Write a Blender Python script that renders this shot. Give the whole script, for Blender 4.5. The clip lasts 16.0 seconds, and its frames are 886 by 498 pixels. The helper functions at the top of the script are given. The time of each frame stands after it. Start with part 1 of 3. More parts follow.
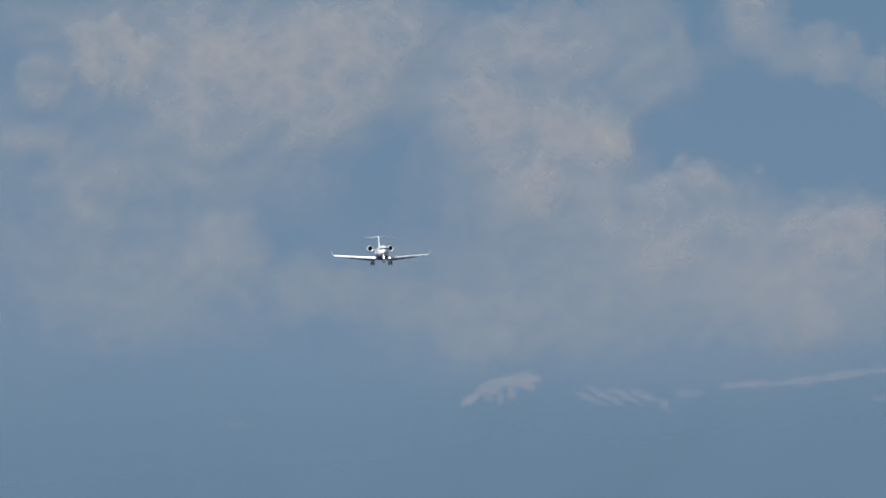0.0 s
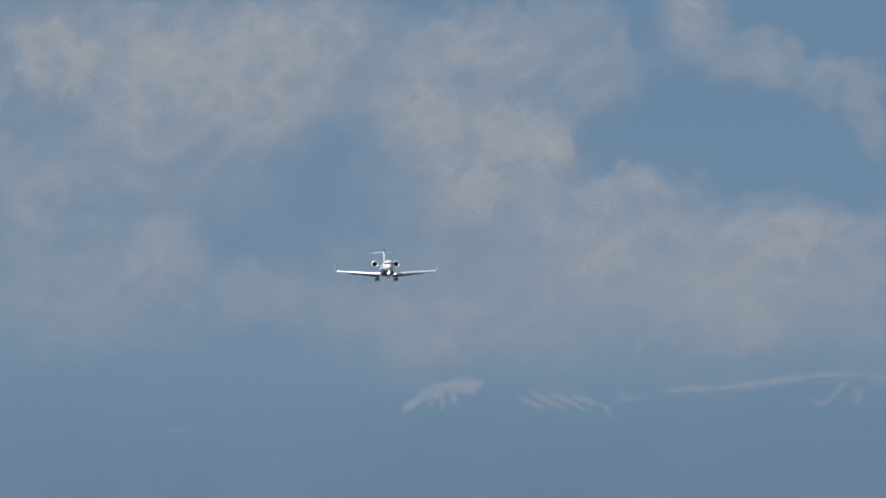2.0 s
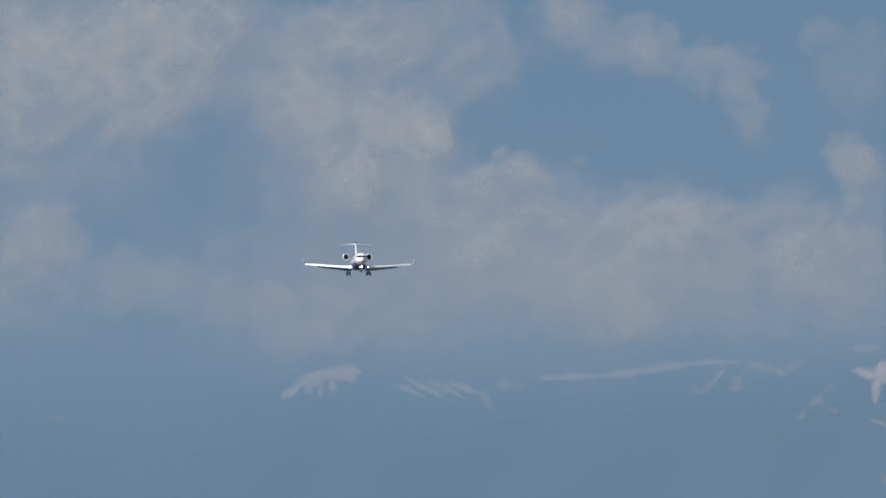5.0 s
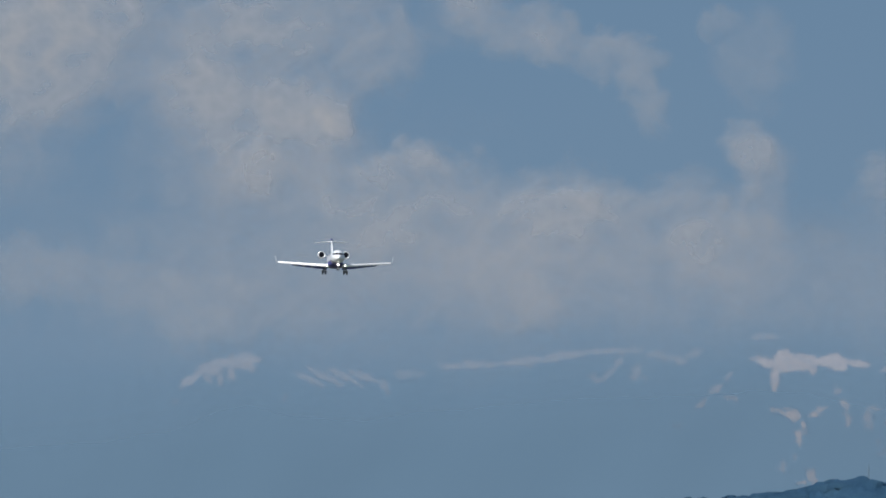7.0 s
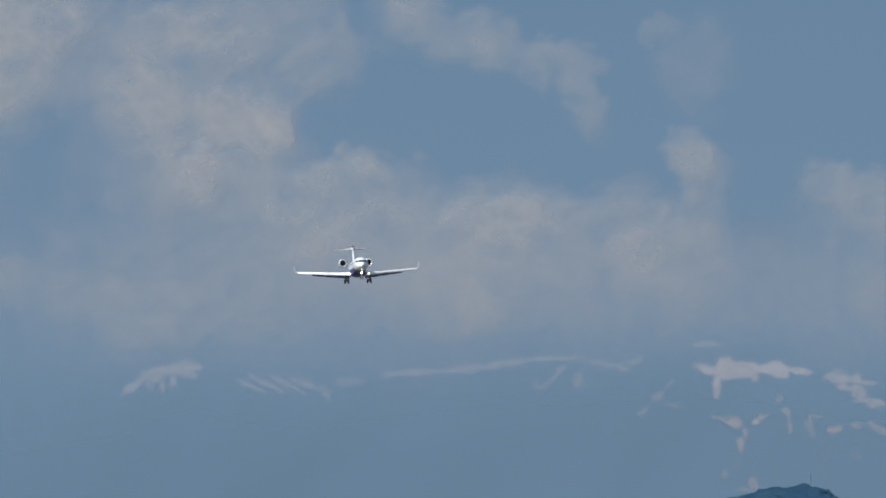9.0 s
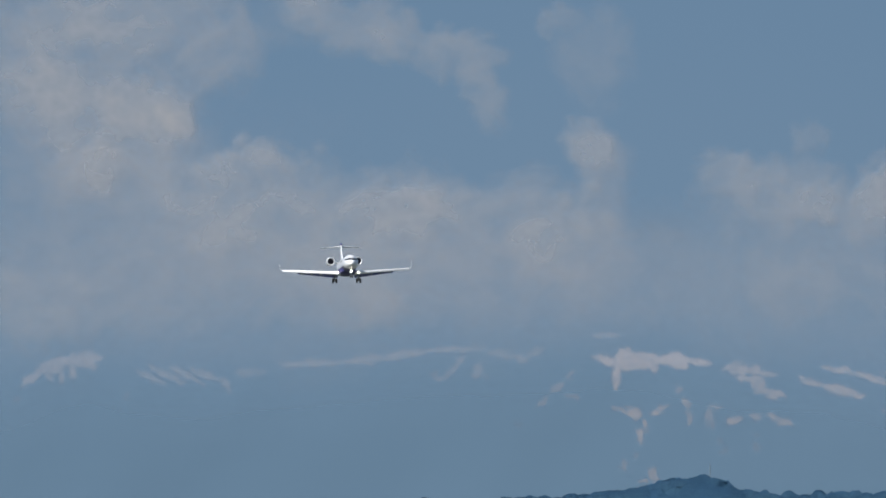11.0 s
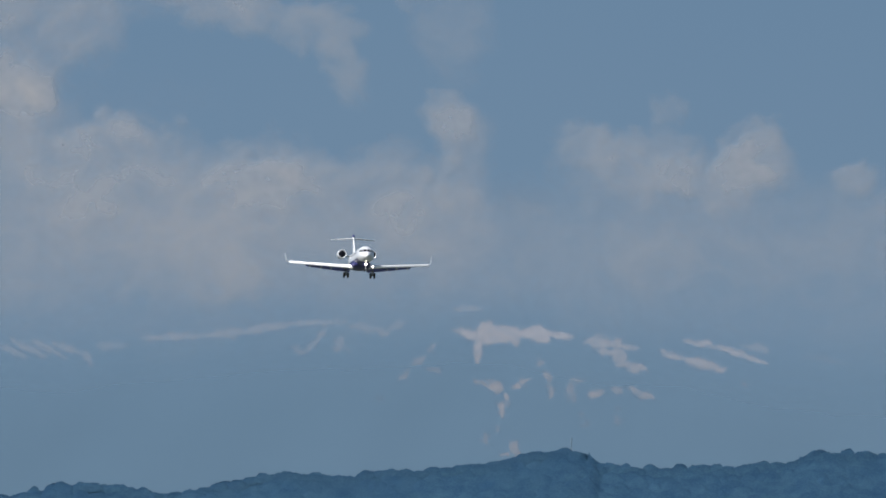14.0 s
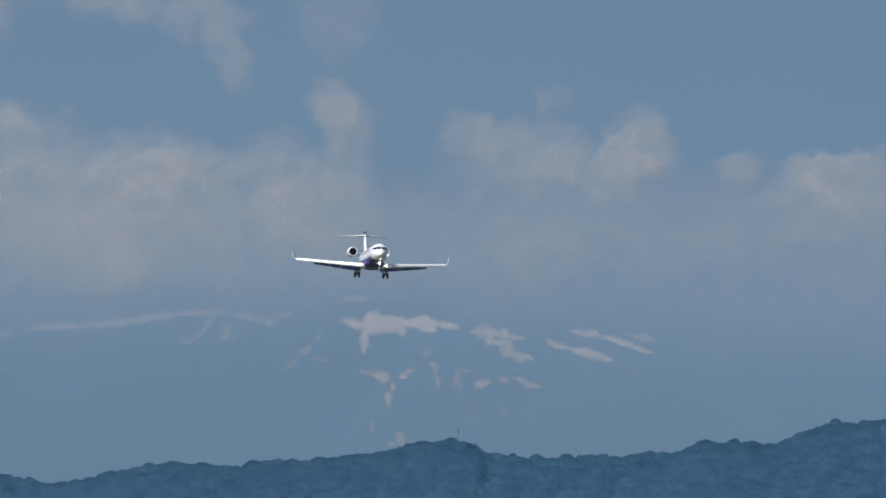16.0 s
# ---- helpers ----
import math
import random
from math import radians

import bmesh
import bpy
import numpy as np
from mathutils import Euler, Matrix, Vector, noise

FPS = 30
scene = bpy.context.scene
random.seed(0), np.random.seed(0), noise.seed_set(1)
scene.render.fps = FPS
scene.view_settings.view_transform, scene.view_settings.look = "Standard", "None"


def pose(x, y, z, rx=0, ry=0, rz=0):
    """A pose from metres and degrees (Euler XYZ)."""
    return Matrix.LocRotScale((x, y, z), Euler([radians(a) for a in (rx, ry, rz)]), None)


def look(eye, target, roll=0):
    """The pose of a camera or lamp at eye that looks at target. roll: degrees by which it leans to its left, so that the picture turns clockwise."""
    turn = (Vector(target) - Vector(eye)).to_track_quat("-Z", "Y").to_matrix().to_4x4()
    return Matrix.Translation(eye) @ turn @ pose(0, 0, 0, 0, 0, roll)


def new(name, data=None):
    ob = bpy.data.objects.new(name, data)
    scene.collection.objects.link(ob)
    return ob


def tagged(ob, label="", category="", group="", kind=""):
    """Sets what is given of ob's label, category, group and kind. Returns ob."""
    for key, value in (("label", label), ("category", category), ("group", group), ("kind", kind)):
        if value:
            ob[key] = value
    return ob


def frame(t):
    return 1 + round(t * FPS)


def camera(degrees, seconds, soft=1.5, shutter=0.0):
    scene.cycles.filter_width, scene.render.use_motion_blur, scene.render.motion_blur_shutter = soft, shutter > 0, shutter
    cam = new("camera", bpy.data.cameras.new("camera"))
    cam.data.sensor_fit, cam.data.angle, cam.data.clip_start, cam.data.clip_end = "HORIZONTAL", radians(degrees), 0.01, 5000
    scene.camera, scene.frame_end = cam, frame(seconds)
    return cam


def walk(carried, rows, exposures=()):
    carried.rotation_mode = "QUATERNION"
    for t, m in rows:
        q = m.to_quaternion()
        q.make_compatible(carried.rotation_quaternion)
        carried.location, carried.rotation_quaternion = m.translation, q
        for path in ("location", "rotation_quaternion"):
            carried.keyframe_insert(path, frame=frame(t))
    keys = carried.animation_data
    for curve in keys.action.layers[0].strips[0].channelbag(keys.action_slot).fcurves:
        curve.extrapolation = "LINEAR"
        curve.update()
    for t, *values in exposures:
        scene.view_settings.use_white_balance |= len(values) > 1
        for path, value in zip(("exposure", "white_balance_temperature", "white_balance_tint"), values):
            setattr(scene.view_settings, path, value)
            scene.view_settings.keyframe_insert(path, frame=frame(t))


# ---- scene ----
# The camera stands on the airfield and pans after the aircraft; the mountain lies due +y.
FOV = 4.05
F = 784 / math.tan(radians(FOV / 2))    # sight units per unit of depth
UP = radians(2.0)                       # elevation of the mountain's main snowfield
EYE = 1.7
cam = camera(FOV, 16.0, soft=1.7)


def sight(u, v, d):
    """The place at depth d, seen u to the right of and v below the main snowfield."""
    return Vector((d * u / F, d, EYE + d * (math.tan(UP) - v / F)))


# seconds, and how far the main snowfield lies right of and below the view's axis
PAN = [(0, 1101, 226), (0.5, 1067, 230), (1, 1029, 217), (1.5, 1049, 227), (2, 998, 234), (2.5, 935, 224),
       (3, 852, 212), (3.5, 833, 204), (4, 831, 210), (4.2, 824, 213), (5.2, 769, 212), (6.3, 692, 207),
       (6.5, 683, 207), (7, 604, 192)]
PAN += [(7.5, 571, 188), (8, 559, 192), (8.5, 527, 200), (9, 501, 205), (9.2, 476, 205), (10.2, 393, 196),
        (11.3, 302, 188), (11.5, 291, 187), (12, 253, 170), (12.5, 211, 149), (13, 180, 142), (13.5, 140, 141),
        (14, 78, 142), (14.5, 33, 125), (15, -8, 124), (15.5, -56, 126), (16, -123, 124)]
walk(cam, [(t, pose(0, 0, EYE, 90 + math.degrees(UP + math.atan(b / F)), 0, math.degrees(math.atan(a / F))))
           for t, a, b in PAN])

# ---- light ----
SUN_UP, SUN_LEFT = 35, 40               # the sun stands behind the camera, to its left
world = bpy.data.worlds.new("world")
scene.world = world
world.use_nodes = True
wn = world.node_tree
sky = wn.nodes.new("ShaderNodeTexSky")
sky.sky_type, sky.sun_disc = "NISHITA", False
sky.sun_elevation, sky.sun_rotation = radians(SUN_UP), radians(180 + SUN_LEFT)
wn.links.new(sky.outputs[0], wn.nodes["Background"].inputs[0])
wn.nodes["Background"].inputs[1].default_value = 0.07
sun = new("sun", bpy.data.lights.new("sun", "SUN"))
sun.data.energy, sun.data.angle, sun.data.color = 5.0, radians(0.5), (1.0, 0.97, 0.94)
sun.matrix_world = look((-math.sin(radians(SUN_LEFT)) * math.cos(radians(SUN_UP)),
                         -math.cos(radians(SUN_LEFT)) * math.cos(radians(SUN_UP)), math.sin(radians(SUN_UP))), (0, 0, 0))
scene.view_settings.exposure = 0.0


# ---- materials ----
def nodes_of(name):
    m = bpy.data.materials.new(name)
    m.use_nodes = True
    return m, m.node_tree, m.node_tree.nodes["Principled BSDF"]


def noise_node(nt, scale, detail=5.0, rough=0.55, kind="Object"):
    co = nt.nodes.new("ShaderNodeTexCoord")
    n = nt.nodes.new("ShaderNodeTexNoise")
    n.inputs["Scale"].default_value, n.inputs["Detail"].default_value, n.inputs["Roughness"].default_value = scale, detail, rough
    nt.links.new(co.outputs[kind], n.inputs["Vector"])
    return n


def ramp_node(nt, source, stops):
    r = nt.nodes.new("ShaderNodeValToRGB")
    els = r.color_ramp.elements
    while len(els) < len(stops):
        els.new(0.5)
    for e, (at, c) in zip(els, stops):
        e.position, e.color = at, (*c, 1)
    nt.links.new(source, r.inputs[0])
    return r


def surface(name, dark, light, rough=0.6, metal=0.0, scale=1.0, bump=0.0, coat=0.0, spec=0.5):
    """A surface between two colours, varied at two scales."""
    m, nt, b = nodes_of(name)
    big, fine = noise_node(nt, scale), noise_node(nt, scale * 9)
    mix = nt.nodes.new("ShaderNodeMath")
    mix.operation = "MULTIPLY_ADD"
    mix.inputs[1].default_value = 0.4
    half = nt.nodes.new("ShaderNodeMath")
    half.operation = "MULTIPLY"
    half.inputs[1].default_value = 0.6
    nt.links.new(big.outputs[0], half.inputs[0])
    nt.links.new(fine.outputs[0], mix.inputs[0])
    nt.links.new(half.outputs[0], mix.inputs[2])
    r = ramp_node(nt, mix.outputs[0], [(0.35, dark), (0.65, light)])
    nt.links.new(r.outputs[0], b.inputs["Base Color"])
    b.inputs["Roughness"].default_value, b.inputs["Metallic"].default_value = rough, metal
    b.inputs["Coat Weight"].default_value = coat
    b.inputs["Specular IOR Level"].default_value = spec
    if bump:
        bp = nt.nodes.new("ShaderNodeBump")
        bp.inputs["Strength"].default_value = bump
        nt.links.new(fine.outputs[0], bp.inputs["Height"])
        nt.links.new(bp.outputs[0], b.inputs["Normal"])
    return m


def glow(name, color, strength):
    m, nt, b = nodes_of(name)
    b.inputs["Base Color"].default_value = (0.9, 0.9, 0.9, 1)
    b.inputs["Emission Color"].default_value, b.inputs["Emission Strength"].default_value = (*color, 1), strength
    return m


def soft(name, color, most, scale, shade=0.15):
    """A thin stuff (cloud, snow over rock) or a slope fading into haze, that covers by its mesh's cover attribute,
    broken up finely.
    """
    m, nt, b = nodes_of(name)
    b.inputs["Roughness"].default_value = 1.0
    b.inputs["Specular IOR Level"].default_value = 0.0
    n = noise_node(nt, scale, 6)
    r = ramp_node(nt, n.outputs[0], [(0.3, tuple(c * (1 - shade) for c in color)), (0.7, color)])
    nt.links.new(r.outputs[0], b.inputs["Base Color"])
    at = nt.nodes.new("ShaderNodeAttribute")
    at.attribute_name = "cover"
    k = nt.nodes.new("ShaderNodeMath")
    k.operation = "MULTIPLY"
    k.inputs[1].default_value = most
    nt.links.new(at.outputs["Fac"], k.inputs[0])
    nt.links.new(k.outputs[0], b.inputs["Alpha"])
    return m


WHITE = surface("white_paint", (0.82, 0.85, 0.90), (0.87, 0.89, 0.93), 0.3, 0, 0.6, coat=0.4)
NAVY = surface("navy_paint", (0.028, 0.030, 0.14), (0.042, 0.044, 0.19), 0.45, 0, 0.6)
BLUE_GREY = surface("blue_grey_paint", (0.40, 0.45, 0.54), (0.48, 0.53, 0.62), 0.4, 0, 0.8, coat=0.2)
# the flap's dark blue is the shade of its underside, put into the colour
FLAP = surface("shaded_flap_paint", (0.10, 0.12, 0.40), (0.13, 0.155, 0.48), 0.5, 0, 0.8)
ALLOY = surface("bare_aluminium", (0.74, 0.76, 0.80), (0.82, 0.84, 0.88), 0.35, 0.3, 1.5)
STEEL = surface("gear_steel", (0.20, 0.21, 0.23), (0.32, 0.33, 0.35), 0.45, 0.6, 4)
RUBBER = surface("tyre_rubber", (0.015, 0.015, 0.017), (0.03, 0.03, 0.033), 0.8, 0, 6)
DARK = surface("duct_shade", (0.003, 0.004, 0.008), (0.006, 0.007, 0.013), 0.8, 0, 3, spec=0.1)
PANE = surface("dark_glass", (0.008, 0.010, 0.016), (0.014, 0.017, 0.024), 0.08, 0, 2, spec=0.3)
LAMP = glow("landing_light", (1.0, 0.93, 0.80), 9.0)
GRASS = surface("dry_airfield_grass", (0.06, 0.075, 0.06), (0.09, 0.105, 0.08), 0.9, 0, 0.02, 0.3)
# the slope's blue is distance haze put into its base colour
ROCK = soft("hazed_mountain_slope", (0.087, 0.143, 0.203), 1.0, 0.006, 0.04)


def leaves(name, dark, light, scale, spread):
    """Foliage with haze in its colours: light wanders among the leaves before it comes out again, evening the shade."""
    m, nt, b = nodes_of(name)
    n, fine = noise_node(nt, scale, 6), noise_node(nt, scale * 12, 4)
    both = nt.nodes.new("ShaderNodeMath")
    both.operation, both.inputs[1].default_value = "MULTIPLY_ADD", 0.5
    half = nt.nodes.new("ShaderNodeMath")
    half.operation, half.inputs[1].default_value = "MULTIPLY", 0.5
    nt.links.new(fine.outputs[0], half.inputs[0])
    nt.links.new(n.outputs[0], both.inputs[0])
    nt.links.new(half.outputs[0], both.inputs[2])
    r = ramp_node(nt, both.outputs[0], [(0.38, dark), (0.62, light)])
    nt.links.new(r.outputs[0], b.inputs["Base Color"])
    b.subsurface_method = "BURLEY"
    b.inputs["Subsurface Weight"].default_value, b.inputs["Subsurface Scale"].default_value = 1.0, spread
    b.inputs["Subsurface Radius"].default_value = (1.0, 1.0, 1.0)
    b.inputs["Roughness"].default_value, b.inputs["Specular IOR Level"].default_value = 0.9, 0.0
    return m


# floor, leaf, bark and mast colours carry the blue of distance haze
FOREST = surface("hazed_forest_floor", (0.028, 0.068, 0.120), (0.034, 0.076, 0.128), 0.95, 0, 0.05, 0.0, spec=0.0)
CANOPY = leaves("hazed_canopy", (0.016, 0.045, 0.089), (0.030, 0.069, 0.111), 0.16, 3.2)
CROWN = leaves("hazed_leaves", (0.016, 0.045, 0.089), (0.030, 0.069, 0.111), 0.16, 0.5)
BARK = surface("hazed_bark", (0.028, 0.055, 0.09), (0.04, 0.07, 0.11), 0.95, 0, 2)
MAST = surface("hazed_mast_steel", (0.10, 0.16, 0.22), (0.12, 0.18, 0.24), 0.6, 0.0, 2)


# distance haze is put into the snow as grey colour and low cover
SNOW = soft("hazed_old_snow", (0.35, 0.335, 0.355), 0.47, 0.12, 0.10)
CLOUD = soft("grey_white_cloud", (0.286, 0.298, 0.323), 1.0, 0.004, 0.03)


def sky_material():
    """Clear hazy sky that glows, a little bluer higher up and towards the side away from the sun."""
    m, nt, b = nodes_of("blue_sky")
    nt.nodes.remove(b)
    e = nt.nodes.new("ShaderNodeEmission")
    nt.links.new(e.outputs[0], nt.nodes["Material Output"].inputs[0])
    co = nt.nodes.new("ShaderNodeTexCoord")
    sep = nt.nodes.new("ShaderNodeSeparateXYZ")
    nt.links.new(co.outputs["Object"], sep.inputs[0])
    up = nt.nodes.new("ShaderNodeMapRange")
    up.inputs["From Min"].default_value, up.inputs["From Max"].default_value = 80, 330
    nt.links.new(sep.outputs[2], up.inputs[0])
    n = noise_node(nt, 0.0025, 3)
    add = nt.nodes.new("ShaderNodeMath")
    add.operation = "MULTIPLY_ADD"
    add.inputs[1].default_value = 0.5
    nt.links.new(n.outputs[0], add.inputs[0])
    half = nt.nodes.new("ShaderNodeMath")
    half.operation = "SUBTRACT"
    half.inputs[1].default_value = 0.25
    nt.links.new(up.outputs[0], half.inputs[0])
    nt.links.new(half.outputs[0], add.inputs[2])
    r = ramp_node(nt, add.outputs[0], [(0.0, (0.122, 0.210, 0.302)), (0.45, (0.158, 0.248, 0.358)), (1.0, (0.138, 0.232, 0.352))])
    nt.links.new(r.outputs[0], e.inputs[0])
    return m


SKY = sky_material()


# ---- mesh helpers ----
def smooth(me):
    me.polygons.foreach_set("use_smooth", [True] * len(me.polygons))


def part(name, bm, material, parent=None, label="", flat=False):
    """Links a bmesh as one mesh object under a thing or part."""
    bmesh.ops.recalc_face_normals(bm, faces=bm.faces)
    me = bpy.data.meshes.new(name)
    bm.to_mesh(me)
    bm.free()
    if not flat:
        smooth(me)
        me.set_sharp_from_angle(angle=radians(38))
    me.materials.append(material)
    ob = new(name, me)
    ob.parent = parent
    return tagged(ob, label) if label else ob


def soften(ob, lean, share):
    """Evens the shading as haze would: normals lean towards one direction by a share."""
    me = ob.data
    n = np.zeros(len(me.vertices) * 3)
    me.vertices.foreach_get("normal", n)
    n = n.reshape(-1, 3) * (1 - share) + np.array(lean) * share
    me.normals_split_custom_set_from_vertices((n / np.linalg.norm(n, axis=1)[:, None]).tolist())


def from_lists(name, verts, faces, material, cover=None):
    me = bpy.data.meshes.new(name)
    me.from_pydata(verts, [], faces)
    if cover is not None:
        me.attributes.new("cover", "FLOAT", "POINT").data.foreach_set("value", cover)
    smooth(me)
    me.materials.append(material)
    return new(name, me)


def sheet(name, us, vs, place, material):
    """A grid mesh: place(u, v) gives each vertex."""
    verts = [place(u, v) for v in vs for u in us]
    n = len(us)
    faces = [(j * n + i, j * n + i + 1, (j + 1) * n + i + 1, (j + 1) * n + i) for j in range(len(vs) - 1) for i in range(n - 1)]
    return from_lists(name, verts, faces, material)


def fbm(x, y, z=0.0, octaves=5):
    return noise.fractal(Vector((x, y, z)), 0.9, 2.0, octaves)


def grain(x, y, seed=0):
    """Smooth noise from -1 to 1 over arrays of places."""
    xi, yi = np.floor(x).astype(np.int64), np.floor(y).astype(np.int64)
    fx, fy = x - xi, y - yi
    sx, sy = fx * fx * fx * (fx * (6 * fx - 15) + 10), fy * fy * fy * (fy * (6 * fy - 15) + 10)

    def corner(i, j):
        h = ((xi + i) * 374761393 + (yi + j) * 668265263 + seed * 974634777) & 0xffffffff
        h = ((h ^ (h >> 13)) * 1274126177) & 0xffffffff
        a = ((h ^ (h >> 16)) & 0xffff) * (2 * math.pi / 65536)
        return np.cos(a) * (fx - i) + np.sin(a) * (fy - j)
    low = corner(0, 0) * (1 - sx) + corner(1, 0) * sx
    high = corner(0, 1) * (1 - sx) + corner(1, 1) * sx
    return 1.5 * (low * (1 - sy) + high * sy)


def turmoil(x, y, seed=0, octaves=4, gain=0.5):
    """Several scales of smooth noise."""
    out, k = 0.0, 1.0
    for o in range(octaves):
        out = out + k * grain(x * 2 ** o + 17.3 * o, y * 2 ** o - 9.1 * o, seed + o)
        k *= gain
    return out


def billow(x, y, seed=0, octaves=4):
    """Heaped round lumps, about -0.5 to 0.5."""
    out, k = 0.0, 1.0
    for o in range(octaves):
        out = out + k * (0.28 - np.abs(grain(x * 2.1 ** o + 5.7 * o, y * 2.1 ** o + 3.3 * o, seed + o)))
        k *= 0.5
    return out


def grid_mesh(name, verts, rows, cols, keep, material, cover=None):
    """A grid of vertices (rows x cols x 3), with the squares that keep (one flag a vertex) touches."""
    ix = np.arange(rows * cols).reshape(rows, cols)
    quads = np.stack([ix[:-1, :-1], ix[:-1, 1:], ix[1:, 1:], ix[1:, :-1]], -1).reshape(-1, 4)
    quads = quads[keep.reshape(-1)[quads].any(1)]
    used, back = np.unique(quads, return_inverse=True)
    return from_lists(name, verts.reshape(-1, 3)[used].tolist(), back.reshape(-1, 4).tolist(), material,
                      None if cover is None else cover.reshape(-1)[used].tolist())


def sights(u, v, d):
    """sight() over arrays."""
    return np.stack([d * u / F, d, EYE + d * (math.tan(UP) - v / F)], -1)


def line(points, x):
    """The height at x of a chain of points."""
    return float(np.interp(x, [p[0] for p in points], [p[1] for p in points]))


# ---- ground and sky ----
def build_ground():
    steps = [-9000, -6000, -3000, -1000, 0, 1000, 2000, 3000, 3600, 4200, 4800, 6000, 9000]
    g = sheet("ground", steps, steps, lambda x, y: (x, y, 0.4 * fbm(x * 0.002, y * 0.002) if abs(x) + abs(y) > 900 else 0.0), GRASS)
    tagged(g, "flat green airfield grass reaching to the hills", "ground", kind="structure")


def build_sky():
    """One curved sheet of sky far behind the mountain."""
    us = [i * 3 for i in range(-30, 31)]
    b = sheet("backdrop", us, [-60 + 40 * j for j in range(60)],
              lambda a, z: (4930 * math.sin(radians(a)), 4930 * math.cos(radians(a)), z), SKY)
    tagged(b, "hazy pale blue afternoon sky behind the mountains", "sky", kind="structure")


# ---- mountain ----
RIDGE = [(-3200, 190), (-2500, 150), (-1900, 110), (-1500, 80), (-1200, 62), (-1070, 40), (-990, 4), (-950, -2), (-890, 14), (-760, 28),
         (-660, 12), (-360, -13), (-150, -18), (-40, -28), (30, -24), (120, -2), (200, 12), (350, 16), (500, 54), (620, 66),
         (800, 76), (1000, 100), (1500, 150), (2400, 190)]
MOUNTAIN_AT = 4600


def slope(u, v):
    """The depth of the mountain's face at a height v: it leans back, with spurs and gullies."""
    return MOUNTAIN_AT - 0.24 * (v + 20) + 1.3 * noise.noise(Vector((u * 0.006 + v * 0.004, v * 0.004, 3.1)))


def build_mountain():
    us = list(range(-3200, 2401, 10))
    n, verts, cover = len(us), [], []
    for j in range(57):
        k = (j / 56) ** 1.3
        for u in us:
            top = line(RIDGE, u) - 105 + 4 * fbm(u * 0.02, 1.7)
            v = top + k * (790 - top)
            verts.append(sight(u, v, slope(u, v)))
            # the crest turns transparent, imitating haze and thin cloud over it
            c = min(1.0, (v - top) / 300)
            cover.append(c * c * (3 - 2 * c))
    faces = [(j * n + i, j * n + i + 1, (j + 1) * n + i + 1, (j + 1) * n + i) for j in range(56) for i in range(n - 1)]
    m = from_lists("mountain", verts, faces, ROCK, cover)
    tagged(m, "mountain range painted haze blue with patches of hazed old snow", "mountain", kind="structure")
    return m


def snow_patch(mountain, strokes, ragged=1.0, most=1.0):
    """One snowfield: strokes of (u, v, u, v, breadth) grown together, with a ragged melting edge."""
    s = np.array(strokes, float)
    pad = s[:, 4].max() + 8
    u0, u1 = min(s[:, 0].min(), s[:, 2].min()) - pad, max(s[:, 0].max(), s[:, 2].max()) + pad
    v0, v1 = min(s[:, 1].min(), s[:, 3].min()) - pad, max(s[:, 1].max(), s[:, 3].max()) + pad
    step = 1.5
    proud = 0.05 + 0.008 * (len(mountain.children) % 7)
    u, v = np.meshgrid(np.arange(u0, u1, step), np.arange(v0, v1, step))
    wu = u + ragged * 6.0 * turmoil(u * 0.05, v * 0.05, 5, 4, 0.6)
    wv = v + ragged * 6.0 * turmoil(u * 0.05, v * 0.05, 9, 4, 0.6)
    best = np.full(u.shape, -99.0)
    for a, b, c, d, w in strokes:
        ll = (c - a) ** 2 + (d - b) ** 2
        k = np.clip(((wu - a) * (c - a) + (wv - b) * (d - b)) / max(ll, 1e-6), 0, 1)
        taper = 1.15 - 0.7 * np.abs(2 * k - 1) ** 2.5 if ll else 1.0
        best = np.maximum(best, w * taper - np.hypot(wu - a - k * (c - a), wv - b - k * (d - b)))
    best = best + ragged * 3.4 * turmoil(u * 0.11, v * 0.13, 2, 3, 0.6)
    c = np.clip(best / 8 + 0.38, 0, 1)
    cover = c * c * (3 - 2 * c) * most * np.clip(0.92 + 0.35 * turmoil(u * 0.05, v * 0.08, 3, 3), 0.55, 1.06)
    depth = np.array([slope(p, q) for p, q in zip(u.flat, v.flat)]).reshape(u.shape) - proud
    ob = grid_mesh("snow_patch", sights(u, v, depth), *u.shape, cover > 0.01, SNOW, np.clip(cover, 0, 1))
    ob.parent = mountain
    return ob


